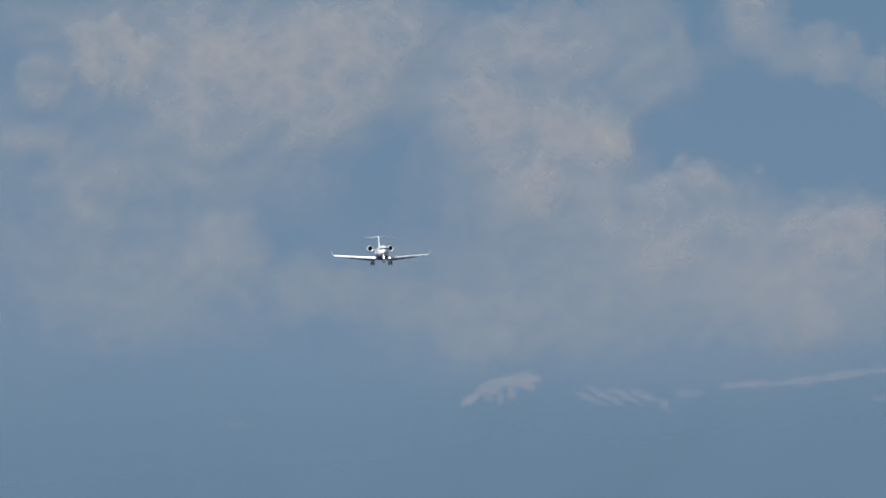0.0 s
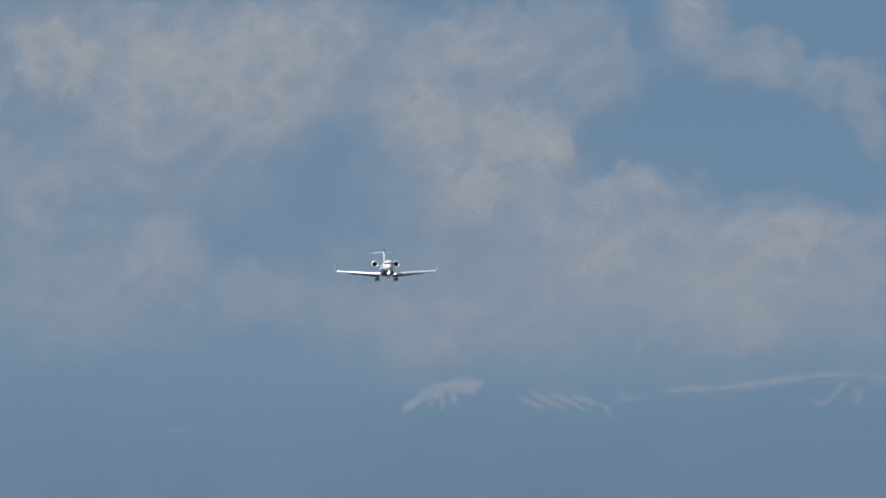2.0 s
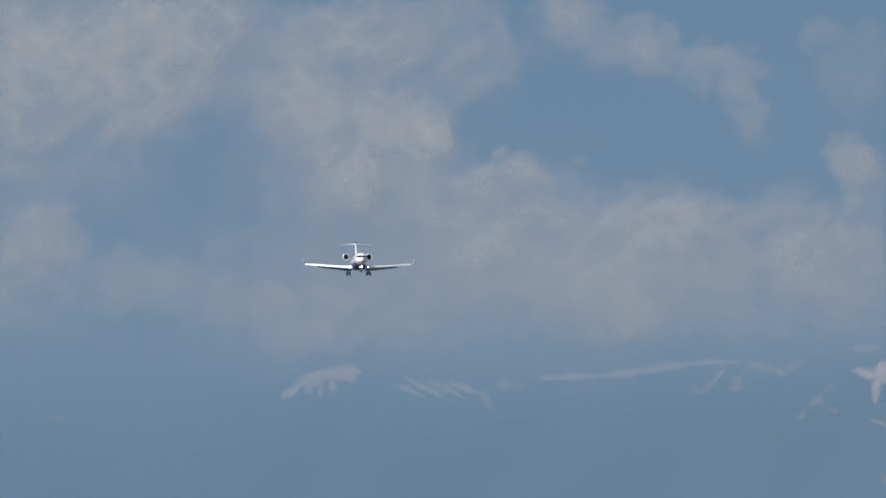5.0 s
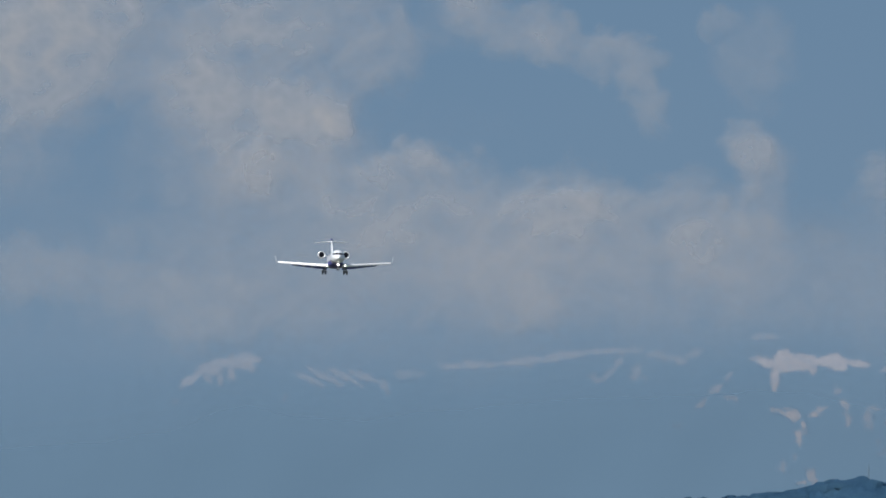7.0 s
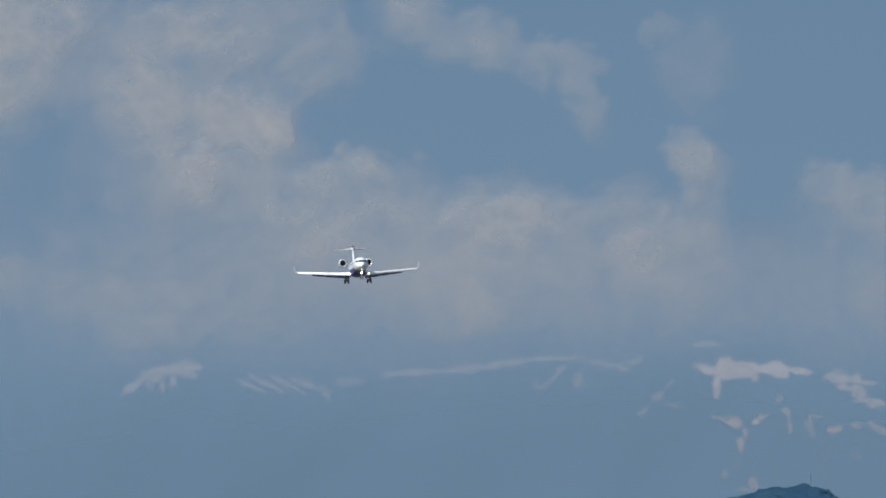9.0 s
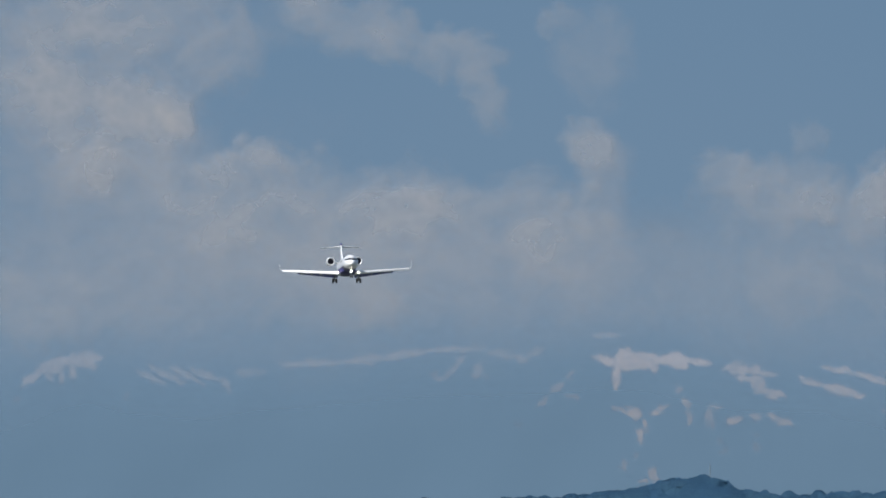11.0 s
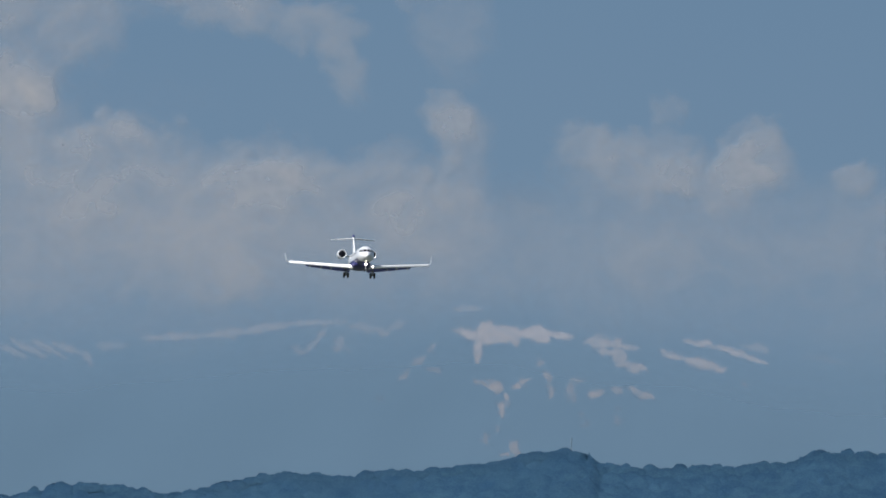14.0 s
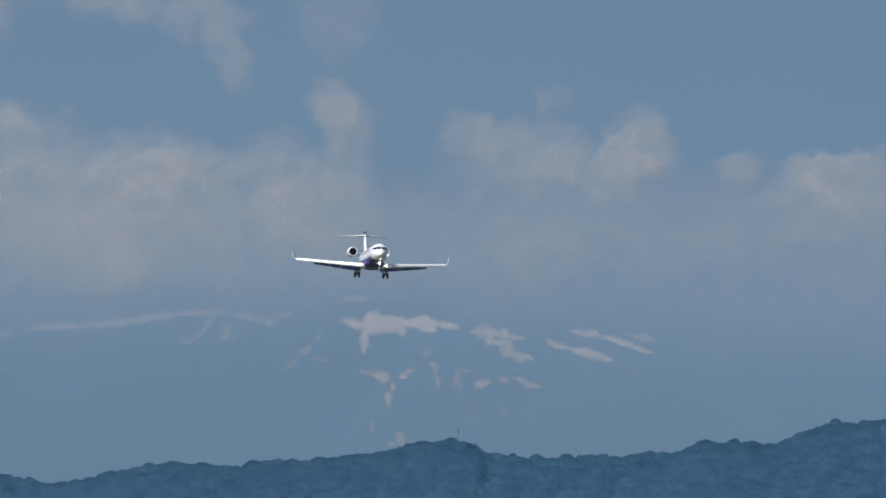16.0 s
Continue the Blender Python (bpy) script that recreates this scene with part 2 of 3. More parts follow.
def build_snow(m):
    # the main field: a peak, a long arm and a hanging tongue
    snow_patch(m, [(-58, 2, -22, 6, 5), (-40, 8, -14, 14, 8), (-14, 2, 14, -2, 13), (-20, 12, 30, 14, 12), (10, 8, 60, 10, 14), (50, 14, 52, 26, 8),
                   (60, 6, 112, 8, 12), (84, 14, 110, 18, 8), (108, 8, 152, 14, 6), (-15, 8, -17, 60, 6.5)], 0.45)
    snow_patch(m, [(-56, -36, -10, -36, 5)], 1, 0.4)
    snow_patch(m, [(174, 22, 222, 26, 9), (215, 22, 268, 34, 6), (226, 34, 240, 60, 11), (232, 62, 278, 72, 8), (200, 36, 226, 46, 7)], 0.8, 0.72)
    snow_patch(m, [(308, 40, 352, 54, 5), (345, 52, 422, 72, 7)], 0.5, 0.85)
    snow_patch(m, [(352, 21, 404, 29, 5), (400, 28, 496, 60, 5)], 0.5, 0.8)
    snow_patch(m, [(456, 31, 500, 36, 6)], 0.8, 0.35)
    snow_patch(m, [(560, 52, 640, 58, 3)], 1, 0.15)
    # gullies below the main field
    snow_patch(m, [(-22, 92, 6, 101, 4), (2, 101, 30, 102, 8), (4, 90, 8, 96, 3)], 0.8, 0.9)
    snow_patch(m, [(46, 104, 60, 98, 6), (58, 98, 74, 88, 5)], 0.7, 0.9)
    snow_patch(m, [(32, 116, 36, 130, 4), (20, 134, 32, 136, 6), (26, 136, 28, 156, 6)], 0.8, 0.85)
    snow_patch(m, [(20, 172, 18, 180, 4)], 1, 0.45)
    snow_patch(m, [(94, 54, 96, 64, 5)], 1, 0.5)
    snow_patch(m, [(102, 76, 112, 92, 6), (110, 90, 114, 122, 4)], 0.8, 0.7)
    snow_patch(m, [(146, 92, 168, 90, 4), (148, 94, 150, 130, 7)], 0.8, 0.5)
    snow_patch(m, [(180, 118, 206, 108, 6)], 0.7, 0.85)
    snow_patch(m, [(222, 106, 240, 107, 4)], 1, 0.5)
    snow_patch(m, [(256, 106, 272, 112, 6), (268, 114, 292, 122, 7)], 0.8, 0.7)
    snow_patch(m, [(232, 136, 234, 142, 4), (232, 152, 228, 168, 6)], 1, 0.28)
    snow_patch(m, [(174, 164, 178, 174, 5), (160, 150, 172, 152, 4)], 1, 0.2)
    snow_patch(m, [(455, 96, 457, 100, 5)], 1, 0.55)
    snow_patch(m, [(-6, 188, -2, 204, 6)], 1, 0.5)
    snow_patch(m, [(44, 204, 56, 218, 7), (24, 224, 40, 222, 4)], 0.8, 0.75)
    # fainter fields on the left shoulder
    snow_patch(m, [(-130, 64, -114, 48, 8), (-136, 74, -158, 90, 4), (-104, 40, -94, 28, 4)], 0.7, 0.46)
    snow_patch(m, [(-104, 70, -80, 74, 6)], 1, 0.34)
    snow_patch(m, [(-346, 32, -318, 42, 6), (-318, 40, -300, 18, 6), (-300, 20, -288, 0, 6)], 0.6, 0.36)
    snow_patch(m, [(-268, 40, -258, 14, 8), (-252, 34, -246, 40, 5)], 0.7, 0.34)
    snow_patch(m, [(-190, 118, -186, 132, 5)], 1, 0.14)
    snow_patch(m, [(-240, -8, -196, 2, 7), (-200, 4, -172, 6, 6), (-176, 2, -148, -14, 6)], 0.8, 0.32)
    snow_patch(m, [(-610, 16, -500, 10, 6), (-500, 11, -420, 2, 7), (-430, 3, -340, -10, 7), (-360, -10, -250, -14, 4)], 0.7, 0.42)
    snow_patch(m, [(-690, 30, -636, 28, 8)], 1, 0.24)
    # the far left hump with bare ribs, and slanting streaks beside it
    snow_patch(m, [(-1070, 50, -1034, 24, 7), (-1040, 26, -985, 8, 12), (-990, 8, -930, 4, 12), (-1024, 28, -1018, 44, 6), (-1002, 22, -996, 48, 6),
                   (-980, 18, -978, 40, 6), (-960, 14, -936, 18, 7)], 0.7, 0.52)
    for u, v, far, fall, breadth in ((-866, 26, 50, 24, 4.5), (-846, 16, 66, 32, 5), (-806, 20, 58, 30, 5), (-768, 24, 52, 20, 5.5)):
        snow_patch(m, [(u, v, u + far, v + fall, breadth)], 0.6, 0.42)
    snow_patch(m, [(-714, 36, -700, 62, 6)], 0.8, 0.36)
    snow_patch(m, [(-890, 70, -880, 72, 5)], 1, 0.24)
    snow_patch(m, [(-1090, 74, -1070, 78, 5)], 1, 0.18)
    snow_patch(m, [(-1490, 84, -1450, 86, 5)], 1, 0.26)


# ---- clouds ----
def cloud_bank(label, puffs, drift=(0.0, 0.0), depth=4780, seed=0, crisp=0.5, body=1.6):
    """A bank of cloud: (u, v, half breadth, half height, cover) puffs heaped together, firm on top and melting away below."""
    b = np.array(puffs, float)
    u0, u1 = (b[:, 0] - 1.7 * b[:, 2]).min() - 30, (b[:, 0] + 1.7 * b[:, 2]).max() + 30
    v0, v1 = (b[:, 1] - 1.7 * b[:, 3]).min() - 30, (b[:, 1] + 2.3 * b[:, 3]).max() + 30
    u, v = np.meshgrid(np.arange(u0, u1, 4.0), np.arange(v0, v1, 4.0))
    wu = u + 34 * turmoil(u * 0.007, v * 0.007, seed, 3) + 16 * billow(u * 0.020, v * 0.020, seed + 20, 2)
    wv = v + 26 * turmoil(u * 0.007, v * 0.007, seed + 7, 3) - 26 * billow(u * 0.017, v * 0.020, seed + 30, 3)
    clear = np.ones(u.shape)
    for cu, cv, a, h, most in puffs:
        r = np.hypot((wu - cu) / a, np.where(wv > cv, (wv - cv) / (1.45 * h), (wv - cv) / h))
        k = np.clip((1.42 - r) / (1.42 - crisp), 0, 1)
        clear *= 1 - 0.9 * most * k * k * (3 - 2 * k)
    c = (1 - clear) * (1 + 0.5 * billow(u * 0.011, v * 0.014, seed + 2, 3) + 0.16 * turmoil(u * 0.006, v * 0.008, seed + 9, 3))
    cover = np.clip(1.06 * (c - 0.03), 0, 0.97)
    # the heap stands forward where it is thick
    far = depth - body * np.tanh(1.6 * (1 - clear))
    ob = grid_mesh("cloud", sights(u, v, far), *u.shape, cover > 0.003, CLOUD, cover)
    tagged(ob, label, "cloud", "clouds over the mountains")
    return ob, drift, depth


CLOUDS = []


def build_clouds():
    CLOUDS.append(cloud_bank("large torn grey-white cloud bank above the mountains", [
        (-1690, -580, 75, 40, 0.58), (-1815, -540, 45, 35, 0.38), (-1405, -630, 170, 70, 0.40), (-1560, -570, 150, 100, 0.34),
        (-1285, -550, 145, 100, 0.42), (-1235, -640, 115, 66, 0.40), (-1440, -520, 160, 80, 0.24), (-1640, -470, 330, 170, 0.21), (-1400, -500, 200, 130, 0.18), (-1130, -610, 120, 90, 0.21), (-1830, -425, 60, 35, 0.32),
        (-1745, -345, 80, 50, 0.32), (-1600, -400, 110, 60, 0.24), (-2150, -400, 260, 260, 0.32), (-1780, -660, 150, 50, 0.32)], (0, 0), 4850, 1))
    CLOUDS.append(cloud_bank("low grey cumulus drifting before the cloud bank", [
        (-1480, -235, 70, 58, 0.38), (-1690, -215, 200, 100, 0.21), (-1320, -165, 95, 45, 0.26), (-1585, -150, 240, 80, 0.16),
        (-1160, -130, 90, 40, 0.22)], (0, 0), 4835, 3))
    CLOUDS.append(cloud_bank("broken grey-white cumulus bank with bright puffs", [
        (-850, -628, 165, 58, 0.40), (-700, -548, 66, 50, 0.36), (-1030, -535, 110, 95, 0.31), (-1060, -400, 130, 100, 0.20), (-1000, -330, 110, 90, 0.16), (-1045, -476, 90, 60, 0.24),
        (-930, -575, 150, 80, 0.30), (-860, -520, 130, 60, 0.24), (-960, -430, 110, 70, 0.28), (-852, -444, 90, 46, 0.40), (-795, -454, 44, 46, 0.49), (-820, -385, 95, 60, 0.31)], (0, 0), 4820, 4))
    CLOUDS.append(cloud_bank("heaped grey-white cumulus with sunlit tops", [
        (-948, -355, 54, 40, 0.45), (-885, -316, 145, 70, 0.29), (-680, -340, 66, 38, 0.45), (-700, -285, 150, 70, 0.29), (-722, -246, 95, 50, 0.24),
        (-555, -262, 125, 80, 0.22), (-385, -256, 88, 56, 0.49), (-440, -300, 170, 50, 0.21), (-200, -246, 125, 72, 0.32), (-285, -216, 210, 95, 0.21),
        (-105, -200, 90, 80, 0.20), (-630, -186, 260, 90, 0.16), (-480, -116, 80, 42, 0.21), (-1012, -95, 125, 52, 0.19), (-885, -136, 210, 80, 0.14),
        (-500, -136, 130, 60, 0.16), (10, -190, 190, 90, 0.11)], (-0.2, -0.1), 4800, 11))
    CLOUDS.append(cloud_bank("thin wisps of pale cloud in blue sky", [
        (-555, -640, 58, 48, 0.40), (-462, -592, 84, 36, 0.38), (-405, -566, 46, 28, 0.32), (-305, -546, 66, 36, 0.42), (-238, -492, 38, 60, 0.36),
        (-635, -590, 60, 40, 0.17), (-128, -606, 34, 32, 0.28), (-48, -545, 68, 80, 0.23), (-590, -655, 60, 40, 0.32)], (-1.0, -0.5), 4785, 8, 0.35, 1.0))
    CLOUDS.append(cloud_bank("small soft cumulus tower over the main peak", [
        (-60, -364, 48, 38, 0.45), (-36, -312, 60, 60, 0.28)], (-0.8, -0.5), 4770, 12))
    CLOUDS.append(cloud_bank("feathery grey-white clouds towards the open sky", [
        (180, -326, 72, 36, 0.34), (292, -300, 92, 52, 0.28), (338, -268, 60, 30, 0.32), (485, -306, 66, 44, 0.45), (440, -264, 52, 50, 0.34),
        (325, -396, 30, 28, 0.21), (655, -276, 42, 28, 0.36), (245, -260, 90, 60, 0.18), (285, -136, 78, 42, 0.21), (540, -196, 250, 80, 0.13)],
        (-1.6, -0.8), 4750, 16))
    CLOUDS.append(cloud_bank("low grey-white cumulus beside the mountains", [
        (820, -264, 74, 38, 0.40), (862, -236, 84, 52, 0.34), (780, -186, 92, 52, 0.26), (1050, -220, 160, 110, 0.32)], (-1.6, -0.8), 4740, 19))
    CLOUDS.append(cloud_bank("thin veil of cloud spread along the mountain ridge", [
        (-1600, -220, 560, 210, 0.11), (-820, -150, 460, 140, 0.27), (-1150, -170, 260, 110, 0.12), (-300, -150, 440, 130, 0.29),
        (300, -150, 420, 130, 0.27), (850, -140, 400, 150, 0.24), (-850, -360, 480, 190, 0.09), (-2200, -150, 400, 200, 0.18)], (0, 0), 4715, 23, 0.0, 0.8))


# ---- wooded hills ----
HILL = [(-2600, 420), (-1500, 350), (-1000, 312), (-850, 290), (-755, 272), (-660, 272), (-590, 287), (-510, 280), (-360, 249), (-260, 257),
        (-160, 248), (-60, 242), (30, 232), (100, 215), (140, 210), (180, 217), (200, 234), (240, 240), (300, 245), (380, 237),
        (440, 241), (520, 238), (555, 226), (580, 212), (640, 216)]
HILL += [(680, 222), (720, 214), (760, 200), (800, 180), (840, 179), (907, 177), (1000, 170), (1200, 190), (1700, 260), (2300, 330)]
HILL_AT = 4150


SLOPE_FOOT = 800


def hill_depth(k):
    return HILL_AT - 240 * k


def hill_top(u):
    """The hill's crest, under its trees."""
    return np.interp(u, [p[0] for p in HILL], [p[1] for p in HILL]) + 9


def hill_height(x, d):
    """Height of the hill's ground at the plan's x and depth d, over arrays."""
    k = (HILL_AT - d) / 240
    top = hill_top(x / d * F)
    return EYE + d * (math.tan(UP) - (top + k * (SLOPE_FOOT - top)) / F)


def build_hill():
    us = list(range(-2600, 2301, 10))

    def place(u, k):
        d = hill_depth(k)
        x = d * u / F
        return (x, d, -3.0 if k > 0.97 else float(hill_height(x, d)) - 0.5)
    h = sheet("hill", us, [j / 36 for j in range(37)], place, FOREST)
    tagged(h, "wooded hill painted haze blue below the snowy mountains", "hill", kind="structure")


LEAN = (-0.15, -0.62, 0.77)


def build_woods():
    """The closed canopy on the hill's face: crown beside crown, each a low leafy dome of its own height."""
    x, d = np.meshgrid(np.arange(-196, 200, 0.4), np.arange(4066, 4151.2, 0.5))
    cell = 4.2
    height = np.zeros(x.shape)
    ci, cj = np.floor(x / cell).astype(np.int64), np.floor(d / cell).astype(np.int64)

    def pick(i, j, n):
        h = (i * 73856093 ^ j * 19349663 ^ n * 83492791) & 0xffffffff
        h = ((h ^ (h >> 15)) * 2246822519) & 0xffffffff
        return ((h ^ (h >> 13)) & 0xffff) / 65535
    wx, wd = x + 0.5 * turmoil(x * 0.7, d * 0.7, 1, 2), d + 0.5 * turmoil(x * 0.7, d * 0.7, 5, 2)
    for i in (-1, 0, 1):
        for j in (-1, 0, 1):
            p, q = ci + i, cj + j
            r = 1.9 + 1.8 * pick(p, q, 3)
            at = np.hypot(wx - (p + pick(p, q, 1)) * cell, wd - (q + pick(p, q, 2)) * cell) / r
            height = np.maximum(height, (0.5 + 1.6 * pick(p, q, 4)) * np.clip(1.0 - at * at, 0, 1) ** 0.8)
    height = height + 0.14 * billow(x * 0.8, d * 0.6, 4, 3) + 0.5 * turmoil(x * 0.06, d * 0.08, 6, 2)
    z = hill_height(x, d) + height
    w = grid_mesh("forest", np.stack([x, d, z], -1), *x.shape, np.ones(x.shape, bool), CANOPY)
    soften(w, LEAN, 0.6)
    tagged(w, "dense broadleaf forest painted haze blue, covering the hillside", "forest", kind="stuff")


def leafy_dome(verts, faces, c, half, rng):
    """A crown: one closed skin, swelling into boughs and broken up into sprays of leaves."""
    seed = rng.randint(0, 99)
    p = np.array(BALL[0])
    a, b = p[:, 0] * 1.6 + p[:, 1] * 0.9 + seed, p[:, 2] * 1.6 - p[:, 1] * 0.7
    k = 1 + 0.22 * grain(a, b, seed) + 0.16 * billow(a * 1.3, b * 1.3, seed, 2) + 0.12 * grain(a * 4, b * 4, seed + 1) + 0.09 * grain(a * 9, b * 9, seed + 2)
    q = p * k[:, None] * np.array(half) + np.array(c)
    verts.extend(map(tuple, q.tolist()))
    faces.extend(BALL[1])


def leaf_sprays(verts, faces, count, rng):
    """Sprays of leaves that stick out of a crown's skin."""
    skins = len(verts)
    mid = sum((Vector(v) for v in verts), Vector()) / skins
    for _ in range(count):
        p = Vector(verts[rng.randrange(skins)])
        n = ((p - mid).normalized() + Vector((rng.uniform(-0.4, 0.4), rng.uniform(-0.4, 0.4), rng.uniform(-0.2, 0.4)))).normalized()
        s = n.orthogonal().normalized()
        s.rotate(Matrix.Rotation(rng.uniform(0, 6.28), 3, n))
        t, size = n.cross(s), rng.uniform(0.12, 0.26)
        p += n * rng.uniform(0.0, 0.08)
        base = len(verts)
        verts.extend(tuple(p + q) for q in (s * size, t * size * 0.7 + n * 0.06, -s * size, -t * size * 0.7 - n * 0.05))
        faces.append((base, base + 1, base + 2, base + 3))


def build_tree(u, back, height, breadth, rng):
    """A broadleaf tree rising out of the canopy: tapered trunk with limbs, crown of leafy lobes."""
    d = HILL_AT - back
    x = d * u / F
    top = float(hill_height(x, d)) + rng.uniform(0.8, 2.3)
    t = tagged(new("tree"), "broadleaf tree rising above the forest canopy", "tree", "trees along the hill")
    t.location = (x, d, top - height)
    bm = bmesh.new()
    bmesh.ops.create_cone(bm, segments=7, radius1=0.28, radius2=0.08, depth=height * 0.6, matrix=Matrix.Translation((0, 0, height * 0.3)))
    for i in range(4):
        a = rng.uniform(0, 6.28)
        m = Matrix.Translation((0, 0, height * (0.25 + 0.08 * i))) @ Matrix.Rotation(a, 4, "Z") @ Matrix.Rotation(0.9, 4, "Y") @ Matrix.Translation((0, 0, height * 0.13))
        bmesh.ops.create_cone(bm, segments=5, radius1=0.12, radius2=0.03, depth=height * 0.26, matrix=m)
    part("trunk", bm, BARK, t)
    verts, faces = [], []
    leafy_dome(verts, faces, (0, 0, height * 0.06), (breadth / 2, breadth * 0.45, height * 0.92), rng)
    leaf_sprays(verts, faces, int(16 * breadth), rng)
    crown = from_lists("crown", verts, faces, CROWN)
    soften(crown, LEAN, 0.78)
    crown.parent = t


def ball(n):
    bm = bmesh.new()
    bmesh.ops.create_icosphere(bm, subdivisions=n, radius=1)
    bm.verts.index_update()
    out = [tuple(v.co) for v in bm.verts], [tuple(v.index for v in f.verts) for f in bm.faces]
    bm.free()
    return out


BALL = ball(3)


def build_trees():
    rng = random.Random(11)
    u = -720.0
    while u < 925:
        big = u > 560 or 95 < u < 205
        build_tree(u, rng.uniform(0.1, 2.5), rng.uniform(4.0, 6.2) if big else rng.uniform(2.2, 3.4), rng.uniform(5.0, 9.0), rng)
        u += rng.uniform(10, 24)


def build_mast():
    top = sight(149, 192, HILL_AT - 8)
    foot = sight(149, 214, HILL_AT - 8)
    h = top.z - foot.z
    m = tagged(new("radio_mast"), "slender steel radio mast painted haze blue on the hilltop", "radio mast")
    m.location = foot
    for i in range(3):
        a = i * 2.094
        bm = bmesh.new()
        bmesh.ops.create_cone(bm, segments=6, radius1=0.13, radius2=0.11, depth=h,
                              matrix=Matrix.Translation((0.22 * math.cos(a), 0.22 * math.sin(a), h / 2)))
        part("leg", bm, MAST, m)
    for k in range(5):
        bm = bmesh.new()
        bmesh.ops.create_cube(bm, size=1, matrix=Matrix.Translation((0, 0, h * (0.15 + 0.18 * k))) @ Matrix.Diagonal((0.62, 0.5, 0.07, 1)))
        part("brace", bm, MAST, m)
    bm = bmesh.new()
    bmesh.ops.create_cone(bm, segments=6, radius1=0.05, radius2=0.03, depth=1.2, matrix=Matrix.Translation((0, 0, h + 0.5)))
    part("aerial", bm, MAST, m)


# ---- the aircraft: nose at the origin, tail towards +y, metres ----
def rings(bm, sections, n=24):
    """Skins a row of elliptical sections (y, x, z, half breadth, half height)."""
    loops = []
    for y, cx, cz, rx, rz in sections:
        loops.append([bm.verts.new((cx + rx * math.cos(a), y, cz + rz * math.sin(a))) for a in (2 * math.pi * i / n for i in range(n))])
    for p, q in zip(loops, loops[1:]):
        for i in range(n):
            bm.faces.new((p[i], p[(i + 1) % n], q[(i + 1) % n], q[i]))
    bm.faces.new(loops[0])
    bm.faces.new(loops[-1])
    return bm


def foil(bm, sections, upright=False, span=(0.0, 1.0), camber=0.0):
    """Skins wing sections (x, y of the leading edge, z, chord, thickness); span: the stretch of the chord."""
    a, b = span
    ks = [a + (b - a) * (0.5 - 0.5 * math.cos(math.pi * i / 9)) for i in range(10)]
    loops = []
    for x, y, z, c, t in sections:
        def half(k):
            return 5 * t * (0.2969 * math.sqrt(k) - 0.126 * k - 0.3516 * k * k + 0.2843 * k ** 3 - 0.1036 * k ** 4)
        up = [(k, half(k) * c + camber * c * (k - k * k)) for k in ks]
        low = [(k, -half(k) * c + camber * c * (k - k * k)) for k in reversed(ks)]
        loop = []
        for k, h in up + low:
            loop.append(bm.verts.new((x + h, y + k * c, z) if upright else (x, y + k * c, z + h)))
        loops.append(loop)
    n = len(loops[0])
    for p, q in zip(loops, loops[1:]):
        for i in range(n):
            bm.faces.new((p[i], p[(i + 1) % n], q[(i + 1) % n], q[i]))
    bm.faces.new(loops[0])
    bm.faces.new(loops[-1])
    bmesh.ops.remove_doubles(bm, verts=bm.verts, dist=0.0005)
    return bm


def tube(bm, a, b, r0, r1=None, n=10):
    a, b = Vector(a), Vector(b)
    m = Matrix.Translation((a + b) / 2) @ (b - a).to_track_quat("Z", "Y").to_matrix().to_4x4()
    bmesh.ops.create_cone(bm, segments=n, radius1=r0, radius2=r0 if r1 is None else r1, depth=(b - a).length, cap_ends=True, matrix=m)
    return bm


FUSE = [(0.0, 0, -0.30, 0.04, 0.04), (0.12, 0, -0.29, 0.24, 0.22), (0.4, 0, -0.26, 0.45, 0.42), (0.9, 0, -0.20, 0.70, 0.66), (1.6, 0, -0.12, 0.95, 0.92),
        (2.3, 0, -0.04, 1.13, 1.13), (3.2, 0, 0.0, 1.27, 1.28), (4.4, 0, 0.0, 1.345, 1.345), (20.5, 0, 0.0, 1.345, 1.345),
        (22.5, 0, 0.06, 1.28, 1.28), (25.0, 0, 0.22, 1.02, 1.08), (27.5, 0, 0.42, 0.66, 0.80), (29.4, 0, 0.55, 0.30, 0.50), (29.8, 0, 0.58, 0.12, 0.24)]


def skin(y):
    """Centre height and half sizes of the fuselage at y."""
    ys = [s[0] for s in FUSE]
    return tuple(float(np.interp(y, ys, [s[i] for s in FUSE])) for i in (2, 3, 4))


def skin_patch(y0, y1, a0, a1, lift=0.012, n=4):
    """A patch that follows the fuselage between two stations and two angles (degrees up from +x)."""
    bm = bmesh.new()
    grid = []
    for j in range(n + 1):
        y = y0 + (y1 - y0) * j / n
        cz, rx, rz = skin(y)
        grid.append([[bm.verts.new(((rx + o) * math.cos(a), y, cz + (rz + o) * math.sin(a)))
                      for a in (radians(a0 + (a1 - a0) * i / n) for i in range(n + 1))] for o in (lift, -0.02)])
    for p, q in zip(grid, grid[1:]):
        for i in range(n):
            bm.faces.new((p[0][i], p[0][i + 1], q[0][i + 1], q[0][i]))
        for i in (0, n):
            bm.faces.new((p[0][i], p[1][i], q[1][i], q[0][i]))
    return bm


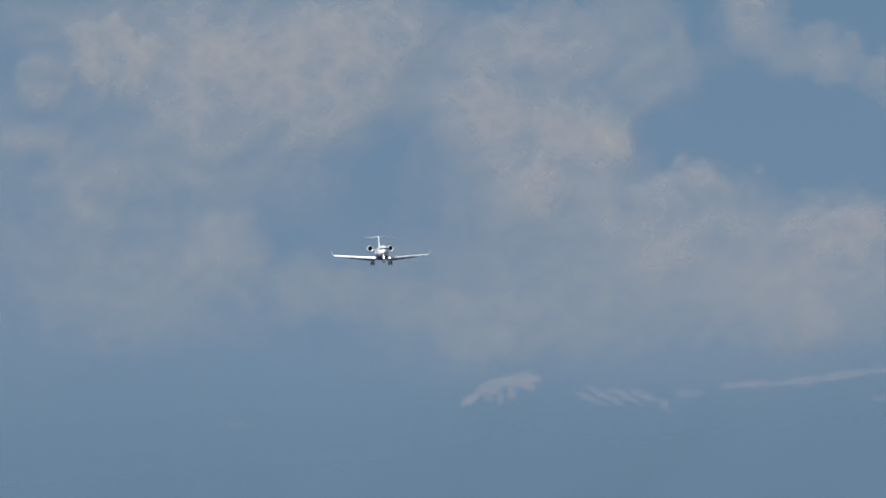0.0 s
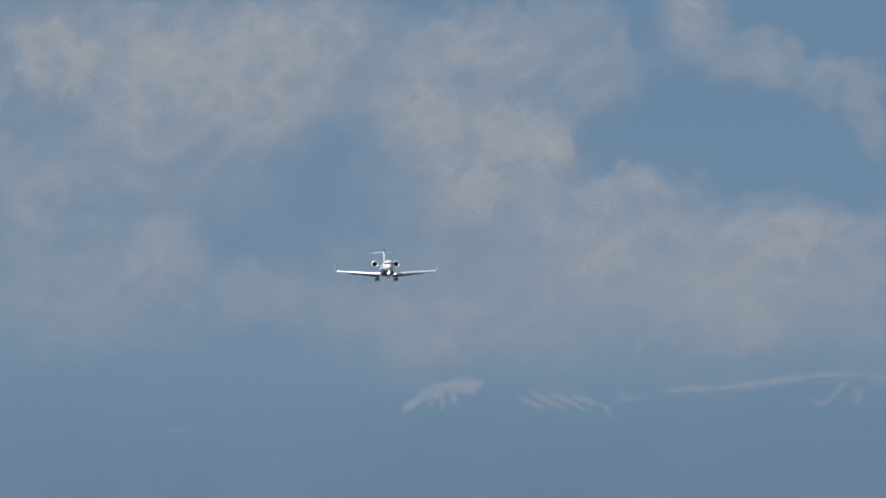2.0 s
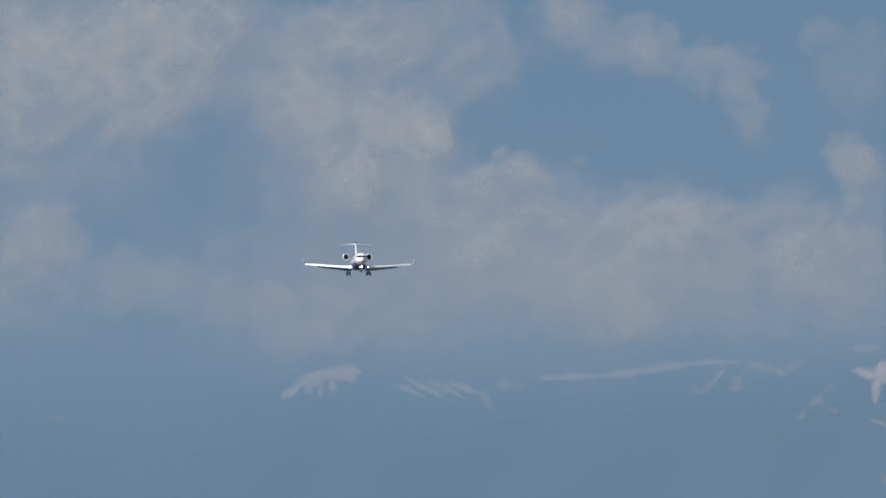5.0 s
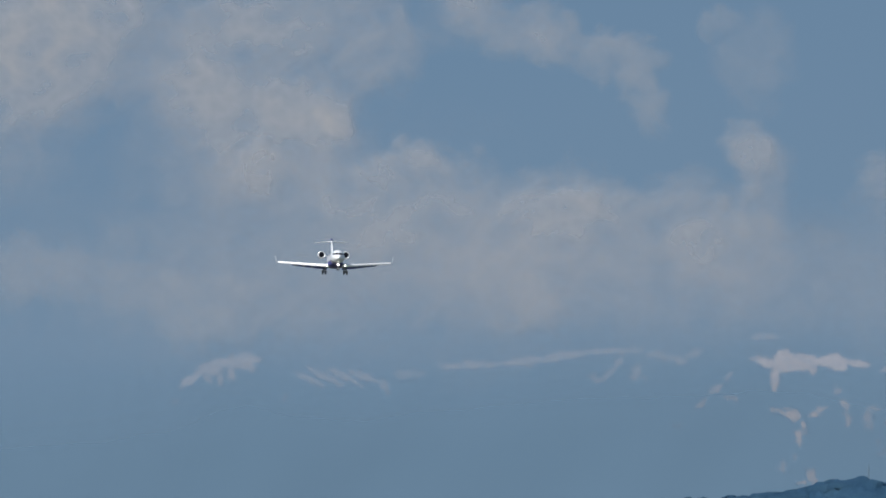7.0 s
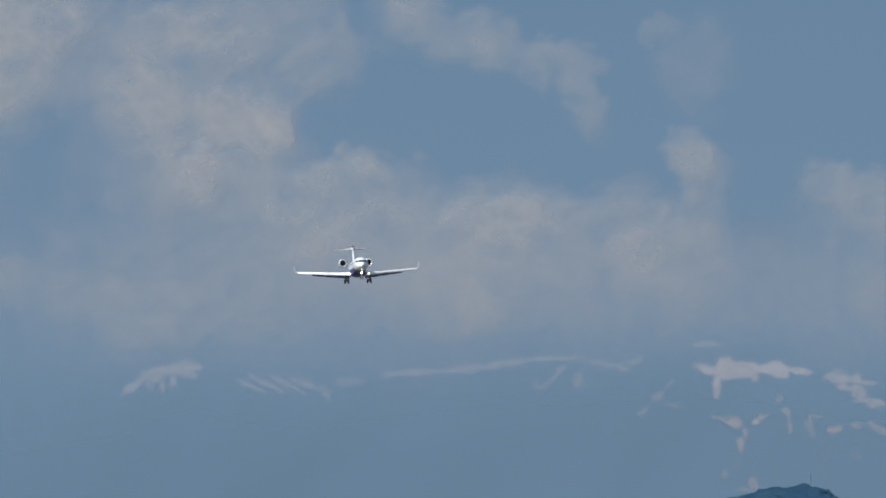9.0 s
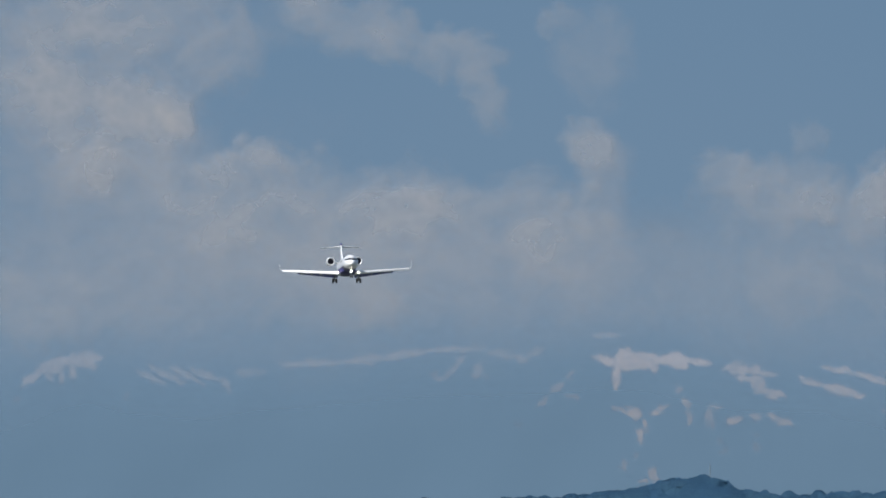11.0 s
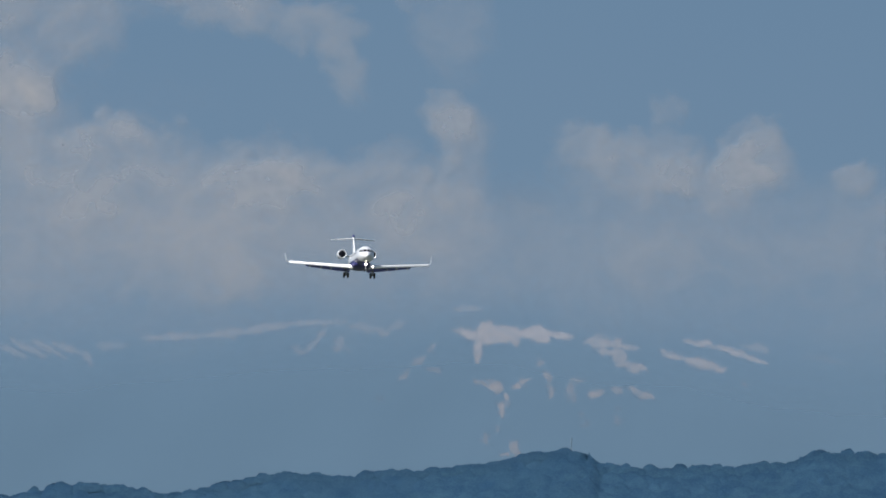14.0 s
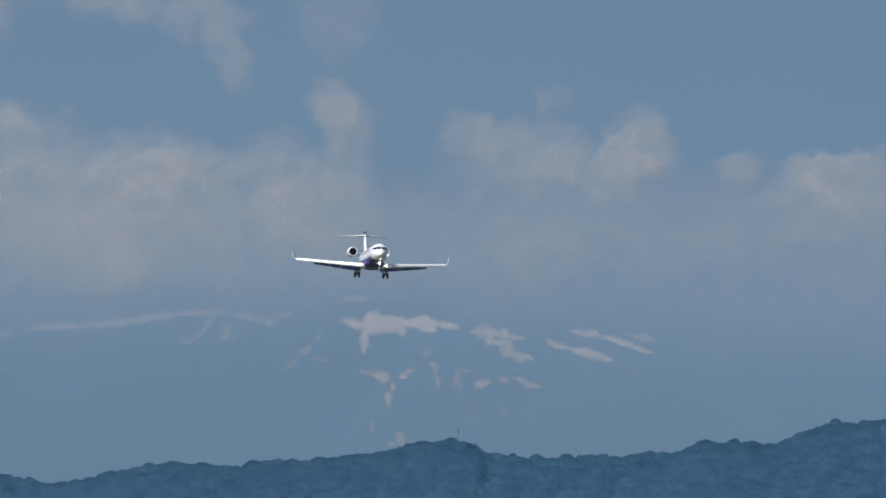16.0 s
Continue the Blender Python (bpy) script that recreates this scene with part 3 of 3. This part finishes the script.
def nose_pane(x0, x1, low, high, n=6, lift=0.02):
    """A pane let into the nose between two offsets and two heights (at its inner and outer end)."""
    ys = np.linspace(0.0, 4.4, 441)
    bm = bmesh.new()

    def on_skin(x, z, out):
        for y in ys:
            cz, rx, rz = skin(y)
            if (x / rx) ** 2 + ((z - cz) / rz) ** 2 <= 1:
                return bm.verts.new((x * (1 + out / 1.2), y - out, z + out * 0.4))
        return bm.verts.new((x, 3.0, z))
    layers = []
    for out in (lift, -0.03):
        layers.append([[on_skin(x0 + (x1 - x0) * i / n, low[0] + (low[1] - low[0]) * i / n + (high[0] - low[0] + (high[1] - low[1] - high[0] + low[0]) * i / n) * j / n, out)
                        for i in range(n + 1)] for j in range(n + 1)])
    g, back = layers
    for j in range(n):
        for i in range(n):
            bm.faces.new((g[j][i], g[j][i + 1], g[j + 1][i + 1], g[j + 1][i]))
        for i in (0, n):
            bm.faces.new((g[j][i], back[j][i], back[j + 1][i], g[j + 1][i]))
            bm.faces.new((g[i][j], back[i][j], back[i][j + 1], g[i][j + 1]))
    return bm


def wheel(name, parent, x, y, z, r, w):
    bm = bmesh.new()
    prof = [(-0.5, 0.55), (-0.5, 0.82), (-0.36, 0.97), (0, 1.0), (0.36, 0.97), (0.5, 0.82), (0.5, 0.55)]
    n = 20
    loops = [[bm.verts.new((x + k * w, y + r * s * math.cos(6.2832 * i / n), z + r * s * math.sin(6.2832 * i / n))) for i in range(n)] for k, s in prof]
    for p, q in zip(loops, loops[1:]):
        for i in range(n):
            bm.faces.new((p[i], p[(i + 1) % n], q[(i + 1) % n], q[i]))
    bm.faces.new(loops[0])
    bm.faces.new(loops[-1])
    tyre = part(name, bm, RUBBER, parent, "black rubber tyre")
    return tyre


def build_aircraft():
    a = tagged(new("airliner"), "white twin-engine regional jet with dark blue belly, gear down", "aircraft")
    fus = part("fuselage", rings(bmesh.new(), FUSE, 40), WHITE, a, "white fuselage")
    # dark blue belly: a shell over the lower skin
    bm = bmesh.new()
    n, loops = 14, []
    for y in (2.6, 3.4, 4.4, 7, 10, 13, 16, 19, 21, 23, 25, 27):
        cz, rx, rz = skin(y)
        spread = 68 if y > 4 else 24 + 44 * (y - 2.6) / 1.8
        loops.append([bm.verts.new(((rx + 0.012) * math.sin(t), y, cz - (rz + 0.012) * math.cos(t)))
                      for t in (radians(-spread + 2 * spread * i / n) for i in range(n + 1))])
    for p, q in zip(loops, loops[1:]):
        for i in range(n):
            bm.faces.new((p[i], p[i + 1], q[i + 1], q[i]))
    part("belly", bm, NAVY, a, "dark blue painted belly")
    part("wing_fairing", rings(bmesh.new(), [(9.2, 0, -1.0, 0.5, 0.25), (10.4, 0, -1.12, 1.3, 0.55), (12, 0, -1.2, 1.62, 0.68), (16.6, 0, -1.2, 1.62, 0.68),
                                             (18.2, 0, -1.05, 1.25, 0.55), (19.8, 0, -0.9, 0.4, 0.25)], 28), NAVY, a, "dark blue belly fairing")
    # flight deck windows: a level band of panes across the front
    for s in (-1, 1):
        part("windscreen", nose_pane(s * 0.05, s * 0.58, (0.28, 0.28), (0.70, 0.67)), PANE, a, "dark windscreen pane")
        part("cockpit_side_window", nose_pane(s * 0.63, s * 1.06, (0.28, 0.30), (0.66, 0.54)), PANE, a, "dark cockpit side window")
    part("radome", rings(bmesh.new(), [(-0.02, 0, -0.30, 0.05, 0.05), (0.12, 0, -0.29, 0.247, 0.227), (0.4, 0, -0.26, 0.457, 0.427), (0.75, 0, -0.22, 0.635, 0.592)], 40),
         WHITE, a, "white nose radome")
    for side in (0, 1):
        for i in range(17):
            y = 6.2 + i * 0.79
            c = 20 if side == 0 else 160
            part("cabin_window", skin_patch(y, y + 0.26, c - 8, c + 8, 0.014, 2), PANE, fus)
        part("cabin_door", skin_patch(3.5, 4.3, -30 if side == 0 else 146, 34 if side == 0 else 210, 0.016, 6), WHITE, fus, "white cabin door")
    # wings
    for s, name in ((-1, "starboard"), (1, "port")):
        root, kink, tip = (s * 1.2, 11.6, -1.42, 5.6, 0.13), (s * 4.0, 13.1, -1.22, 3.7, 0.125), (s * 11.1, 16.9, -0.62, 1.45, 0.13)

        def at(k, lo, hi):
            return tuple(lo[i] + (hi[i] - lo[i]) * k for i in range(5))
        wing = part("wing", foil(bmesh.new(), [root, kink, at(0.5, kink, tip), tip], camber=0.03), WHITE, a, "grey-white swept wing")
        # drooped slats along the leading edge, with a tall blunt front
        def slat(ends):
            bm = bmesh.new()
            loops = []
            for (x, y, z, c, t), h in ends:
                prof = [(0.62, 0.24), (0.22, 0.23), (0.05, 0.12), (0.0, -0.04), (0.05, -0.19), (0.16, -0.25), (0.34, -0.10)]
                loops.append([bm.verts.new((x, y - 0.25 + p * (0.5 + 0.5 * h), z - 0.03 + q * 2 * h)) for p, q in prof])
            n = len(loops[0])
            for i in range(n):
                bm.faces.new((loops[0][i], loops[0][(i + 1) % n], loops[1][(i + 1) % n], loops[1][i]))
            bm.faces.new(loops[0])
            bm.faces.new(loops[1])
            part("slat", bm, WHITE, wing, "white lowered slat")
        for k0, k1 in ((0.0, 0.33), (0.333, 0.66), (0.663, 0.985)):
            slat([(at(k0, kink, tip), 0.50 - 0.12 * k0), (at(k1, kink, tip), 0.50 - 0.12 * k1)])
        slat([(at(0.2, root, kink), 0.52), (at(0.995, root, kink), 0.50)])
        # lowered flaps
        for k0, k1, lo, hi in ((0.08, 0.995, root, kink), (0.005, 0.60, kink, tip)):
            bm = bmesh.new()
            secs = []
            for k in (k0, k1):
                x, y, z, c, t = at(k, lo, hi)
                secs.append((x, y, z, c, t))
            q = []
            for x, y, z, c, t in secs:
                te, f = y + c * 0.86, c * 0.30
                if f > 1.25:
                    f = 1.25
                z0 = z - 0.02
                q.append([(x, te, z0 + 0.06), (x, te + f * 0.5, z0 - f * 0.18), (x, te + f * 0.9, z0 - f * 0.46), (x, te + f * 0.86, z0 - f * 0.50),
                          (x, te + f * 0.4, z0 - f * 0.25), (x, te - 0.03, z0 - 0.10)])
            loops = [[bm.verts.new(p) for p in l] for l in q]
            for i in range(6):
                bm.faces.new((loops[0][i], loops[0][(i + 1) % 6], loops[1][(i + 1) % 6], loops[1][i]))
            bm.faces.new(loops[0])
            bm.faces.new(loops[1])
            part("flap", bm, FLAP, wing, "lowered flap with blue underside shade painted in", True)
        for k in (0.06, 0.28, 0.52):
            x, y, z, c, t = at(k, kink, tip)
            part("flap_track_fairing", rings(bmesh.new(), [(y + c * 0.55, x, z - 0.15, 0.04, 0.04), (y + c * 0.7, x, z - 0.26, 0.11, 0.15),
                                                          (y + c * 0.95, x, z - 0.42, 0.11, 0.16), (y + c * 1.15, x, z - 0.50, 0.03, 0.03)], 10), BLUE_GREY, wing)
        x, y, z, c, t = at(0.8, kink, tip)
        part("winglet", foil(bmesh.new(), [(s * 11.1, 16.92, -0.62, 1.42, 0.07), (s * 11.28, 17.2, -0.50, 1.2, 0.06), (s * 11.40, 17.5, -0.20, 1.0, 0.06),
                                           (s * 11.55, 18.2, 0.72, 0.5, 0.06)], upright=True), WHITE, wing, "white winglet")
        # engines on the rear fuselage
        ex, ez = s * 2.38, 1.02
        eng = part("engine", rings(bmesh.new(), [(20.6, ex, ez, 0.65, 0.65), (20.85, ex, ez, 0.70, 0.70), (21.8, ex, ez, 0.74, 0.74), (23.0, ex, ez, 0.71, 0.71),
                                                 (24.2, ex, ez, 0.59, 0.59), (24.8, ex, ez, 0.48, 0.48)], 28), WHITE, a, "white engine nacelle")
        bm = bmesh.new()
        n = 28
        loops = []
        for i in range(n):
            t = 2 * math.pi * i / n
            loops.append([bm.verts.new((ex + (0.61 + 0.07 * math.cos(p)) * math.cos(t), 20.58 + 0.10 * math.sin(p), ez + (0.61 + 0.07 * math.cos(p)) * math.sin(t)))
                          for p in (6.2832 * j / 8 for j in range(8))])
        for i in range(n):
            p, q = loops[i], loops[(i + 1) % n]
            for j in range(8):
                bm.faces.new((p[j], p[(j + 1) % 8], q[(j + 1) % 8], q[j]))
        part("intake_lip", bm, ALLOY, eng, "polished metal intake lip")
        # a near-black disc stands in for the shade inside the duct
        part("intake", rings(bmesh.new(), [(20.545, ex, ez, 0.56, 0.56), (20.57, ex, ez, 0.58, 0.58)], 28), DARK, eng, "disc coloured as the shade inside the intake", True)
        part("spinner", rings(bmesh.new(), [(20.38, ex, ez, 0.01, 0.01), (20.45, ex, ez, 0.10, 0.10), (20.56, ex, ez, 0.17, 0.17)], 16), DARK, eng)
        for i in range(14):
            t = i * 6.2832 / 14
            bm = bmesh.new()
            m = Matrix.Translation((ex, 20.53, ez)) @ Matrix.Rotation(t, 4, "Y") @ Matrix.Translation((0, 0, 0.34)) @ Matrix.Rotation(0.6, 4, "Z")
            bmesh.ops.create_cube(bm, size=1, matrix=m @ Matrix.Diagonal((0.045, 0.012, 0.36, 1)))
            part("fan_blade", bm, DARK, eng)
        part("pylon", foil(bmesh.new(), [(s * 1.0, 21.6, 0.62, 2.6, 0.1), (s * 1.75, 21.7, 0.98, 2.4, 0.1)]), WHITE, a, "white engine pylon")
        # tailplane on top of the fin
        tail = part("tailplane", foil(bmesh.new(), [(s * 0.05, 28.1, 3.92, 2.9, 0.075), (s * 3.45, 29.9, 3.76, 1.35, 0.065)]), BLUE_GREY, a, "grey-white tailplane")
        part("leading_edge", foil(bmesh.new(), [(s * 0.15, 28.07, 3.915, 2.9, 0.08), (s * 3.42, 29.87, 3.762, 1.35, 0.07)], span=(0, 0.12)), WHITE, tail)
        # main gear
        gx = s * 2.08
        gear = part("main_gear", tube(tube(bmesh.new(), (gx, 15.4, -1.35), (gx, 15.55, -2.62), 0.11), (gx - s * 0.9, 15.45, -1.5), (gx, 15.5, -2.1), 0.06), STEEL, a, "dark steel main gear leg")
        tube_bm = tube(bmesh.new(), (gx - 0.42, 15.55, -2.62), (gx + 0.42, 15.55, -2.62), 0.07)
        part("axle", tube_bm, STEEL, gear)
        for o in (-0.30, 0.30):
            wheel("tyre", gear, gx + o, 15.55, -2.62, 0.44, 0.30)
            part("wheel_hub", tube(bmesh.new(), (gx + o - 0.16, 15.55, -2.62), (gx + o + 0.16, 15.55, -2.62), 0.2), STEEL, gear)
        bm = bmesh.new()
        bmesh.ops.create_cube(bm, size=1, matrix=Matrix.Translation((gx + s * 0.18, 15.5, -1.85)) @ Matrix.Diagonal((0.04, 0.75, 0.7, 1)))
        part("gear_door", bm, NAVY, gear, "dark blue gear door", True)
        # wing root landing light
        part("landing_light", tube(bmesh.new(), (s * 1.8, 11.3, -1.40), (s * 1.8, 11.6, -1.40), 0.12, n=16), LAMP, wing, "lit landing light")
    # nose gear
    gear = part("nose_gear", tube(tube(bmesh.new(), (0, 2.9, -1.0), (0, 2.75, -2.5), 0.08), (0, 3.6, -1.1), (0, 2.82, -1.75), 0.05), STEEL, a, "dark steel nose gear leg")
    for o in (-0.2, 0.2):
        wheel("tyre", gear, o, 2.75, -2.52, 0.26, 0.16)
    part("axle", tube(bmesh.new(), (-0.24, 2.75, -2.52), (0.24, 2.75, -2.52), 0.05), STEEL, gear)
    for o in (-0.38, 0.38):
        bm = bmesh.new()
        bmesh.ops.create_cube(bm, size=1, matrix=Matrix.Translation((o, 3.2, -1.48)) @ Matrix.Diagonal((0.03, 1.2, 0.5, 1)))
        part("gear_door", bm, NAVY, gear, "dark blue gear door", True)
    part("landing_light", tube(bmesh.new(), (0, 2.55, -1.58), (0, 2.63, -1.58), 0.17, n=16), LAMP, gear, "lit landing light")
    # fin
    fin = part("fin", foil(bmesh.new(), [(0, 24.4, 1.0, 5.0, 0.09), (0, 26.5, 2.9, 3.9, 0.09), (0, 28.0, 4.15, 3.0, 0.09)], True), WHITE, a, "white swept fin")
    part("fin_tip", rings(bmesh.new(), [(27.7, 0, 4.28, 0.03, 0.03), (28.1, 0, 4.3, 0.17, 0.20), (29.2, 0, 4.34, 0.2, 0.24), (30.6, 0, 4.34, 0.14, 0.16),
                                        (31.5, 0, 4.3, 0.03, 0.03)], 14), NAVY, fin, "dark blue fin tip")
    part("rudder", foil(bmesh.new(), [(0, 24.5, 1.3, 5.15, 0.075), (0, 28.0, 4.0, 3.05, 0.075)], True, (0.72, 1.0)), NAVY, fin, "dark blue rudder")
    return a


# seconds, the nose right of and below the main snowfield, bank in degrees
FLIGHT = [(0, -1208, -222, 0.5), (0.5, -1182, -220, 1.0), (1, -1152, -213, 1.7), (1.5, -1124, -210, 1.1), (2, -1096, -205, -0.0),
          (2.5, -1068, -205, 1.6), (3, -1040, -205, 2.9), (3.5, -1012, -205, 1.4), (4, -984, -203, 0.6), (6.5, -832, -184, -1.4),
          (7, -792, -181, -0.9), (7.5, -758, -182, 0.1), (8, -723, -181, 1.5)]
FLIGHT += [(8.5, -685, -180, 1.4), (9, -648, -179, 1.9), (11.5, -446, -162, 0.5), (12, -404, -157, 0.3), (12.5, -363, -152, 0.5),
          (13, -317, -146, -0.6), (13.5, -266, -141, -1.7), (14, -216, -136, -1.6), (14.5, -163, -133, -0.9),
          (15, -108, -129, -0.0), (15.5, -50, -125, -1.4), (16, 10, -121, -2.6)]


SINK = [(0, -3), (0.5, -3), (1.5, -1.2), (2, -1.6), (3, -0.2), (4, -1), (6.5, 1.2), (8, -0.6), (8.5, -1.4), (9, -1.2), (11.5, -1), (13, -1.2), (14, 1.4), (14.5, 1.6), (16, 0.6)]


RISE = [(0, -1.2), (2, -0.5), (4, -0.72), (9, 0.0), (12.5, 0.5), (14.5, 1.0), (16, 0.95)]


def motions():
    rows = []
    for t, u, v, bank in FLIGHT:
        turn = 2.4 - 0.04 * t + 0.0136 * t * t - math.degrees(math.atan(u / F))
        rise = line(RISE, t)
        rows.append((t, Matrix.Translation(sight(u + 2.4 + 0.12 * t, v + line(SINK, t), 2905 - 68.2 * t)) @ Euler((0, 0, radians(turn))).to_matrix().to_4x4()
                     @ Euler((radians(-rise), 0, 0)).to_matrix().to_4x4() @ Euler((0, radians(-bank - 0.3), 0)).to_matrix().to_4x4()))
    walk(plane, rows)
    for ob, (du, dv), depth in CLOUDS:
        if du or dv:
            walk(ob, [(t, pose(depth * du * (t - 11) / F, 0, -depth * dv * (t - 11) / F)) for t in (0, 16)])


build_ground()
build_sky()
range_ = build_mountain()
build_snow(range_)
build_clouds()
build_hill()
build_woods()
build_trees()
build_mast()
plane = build_aircraft()
motions()
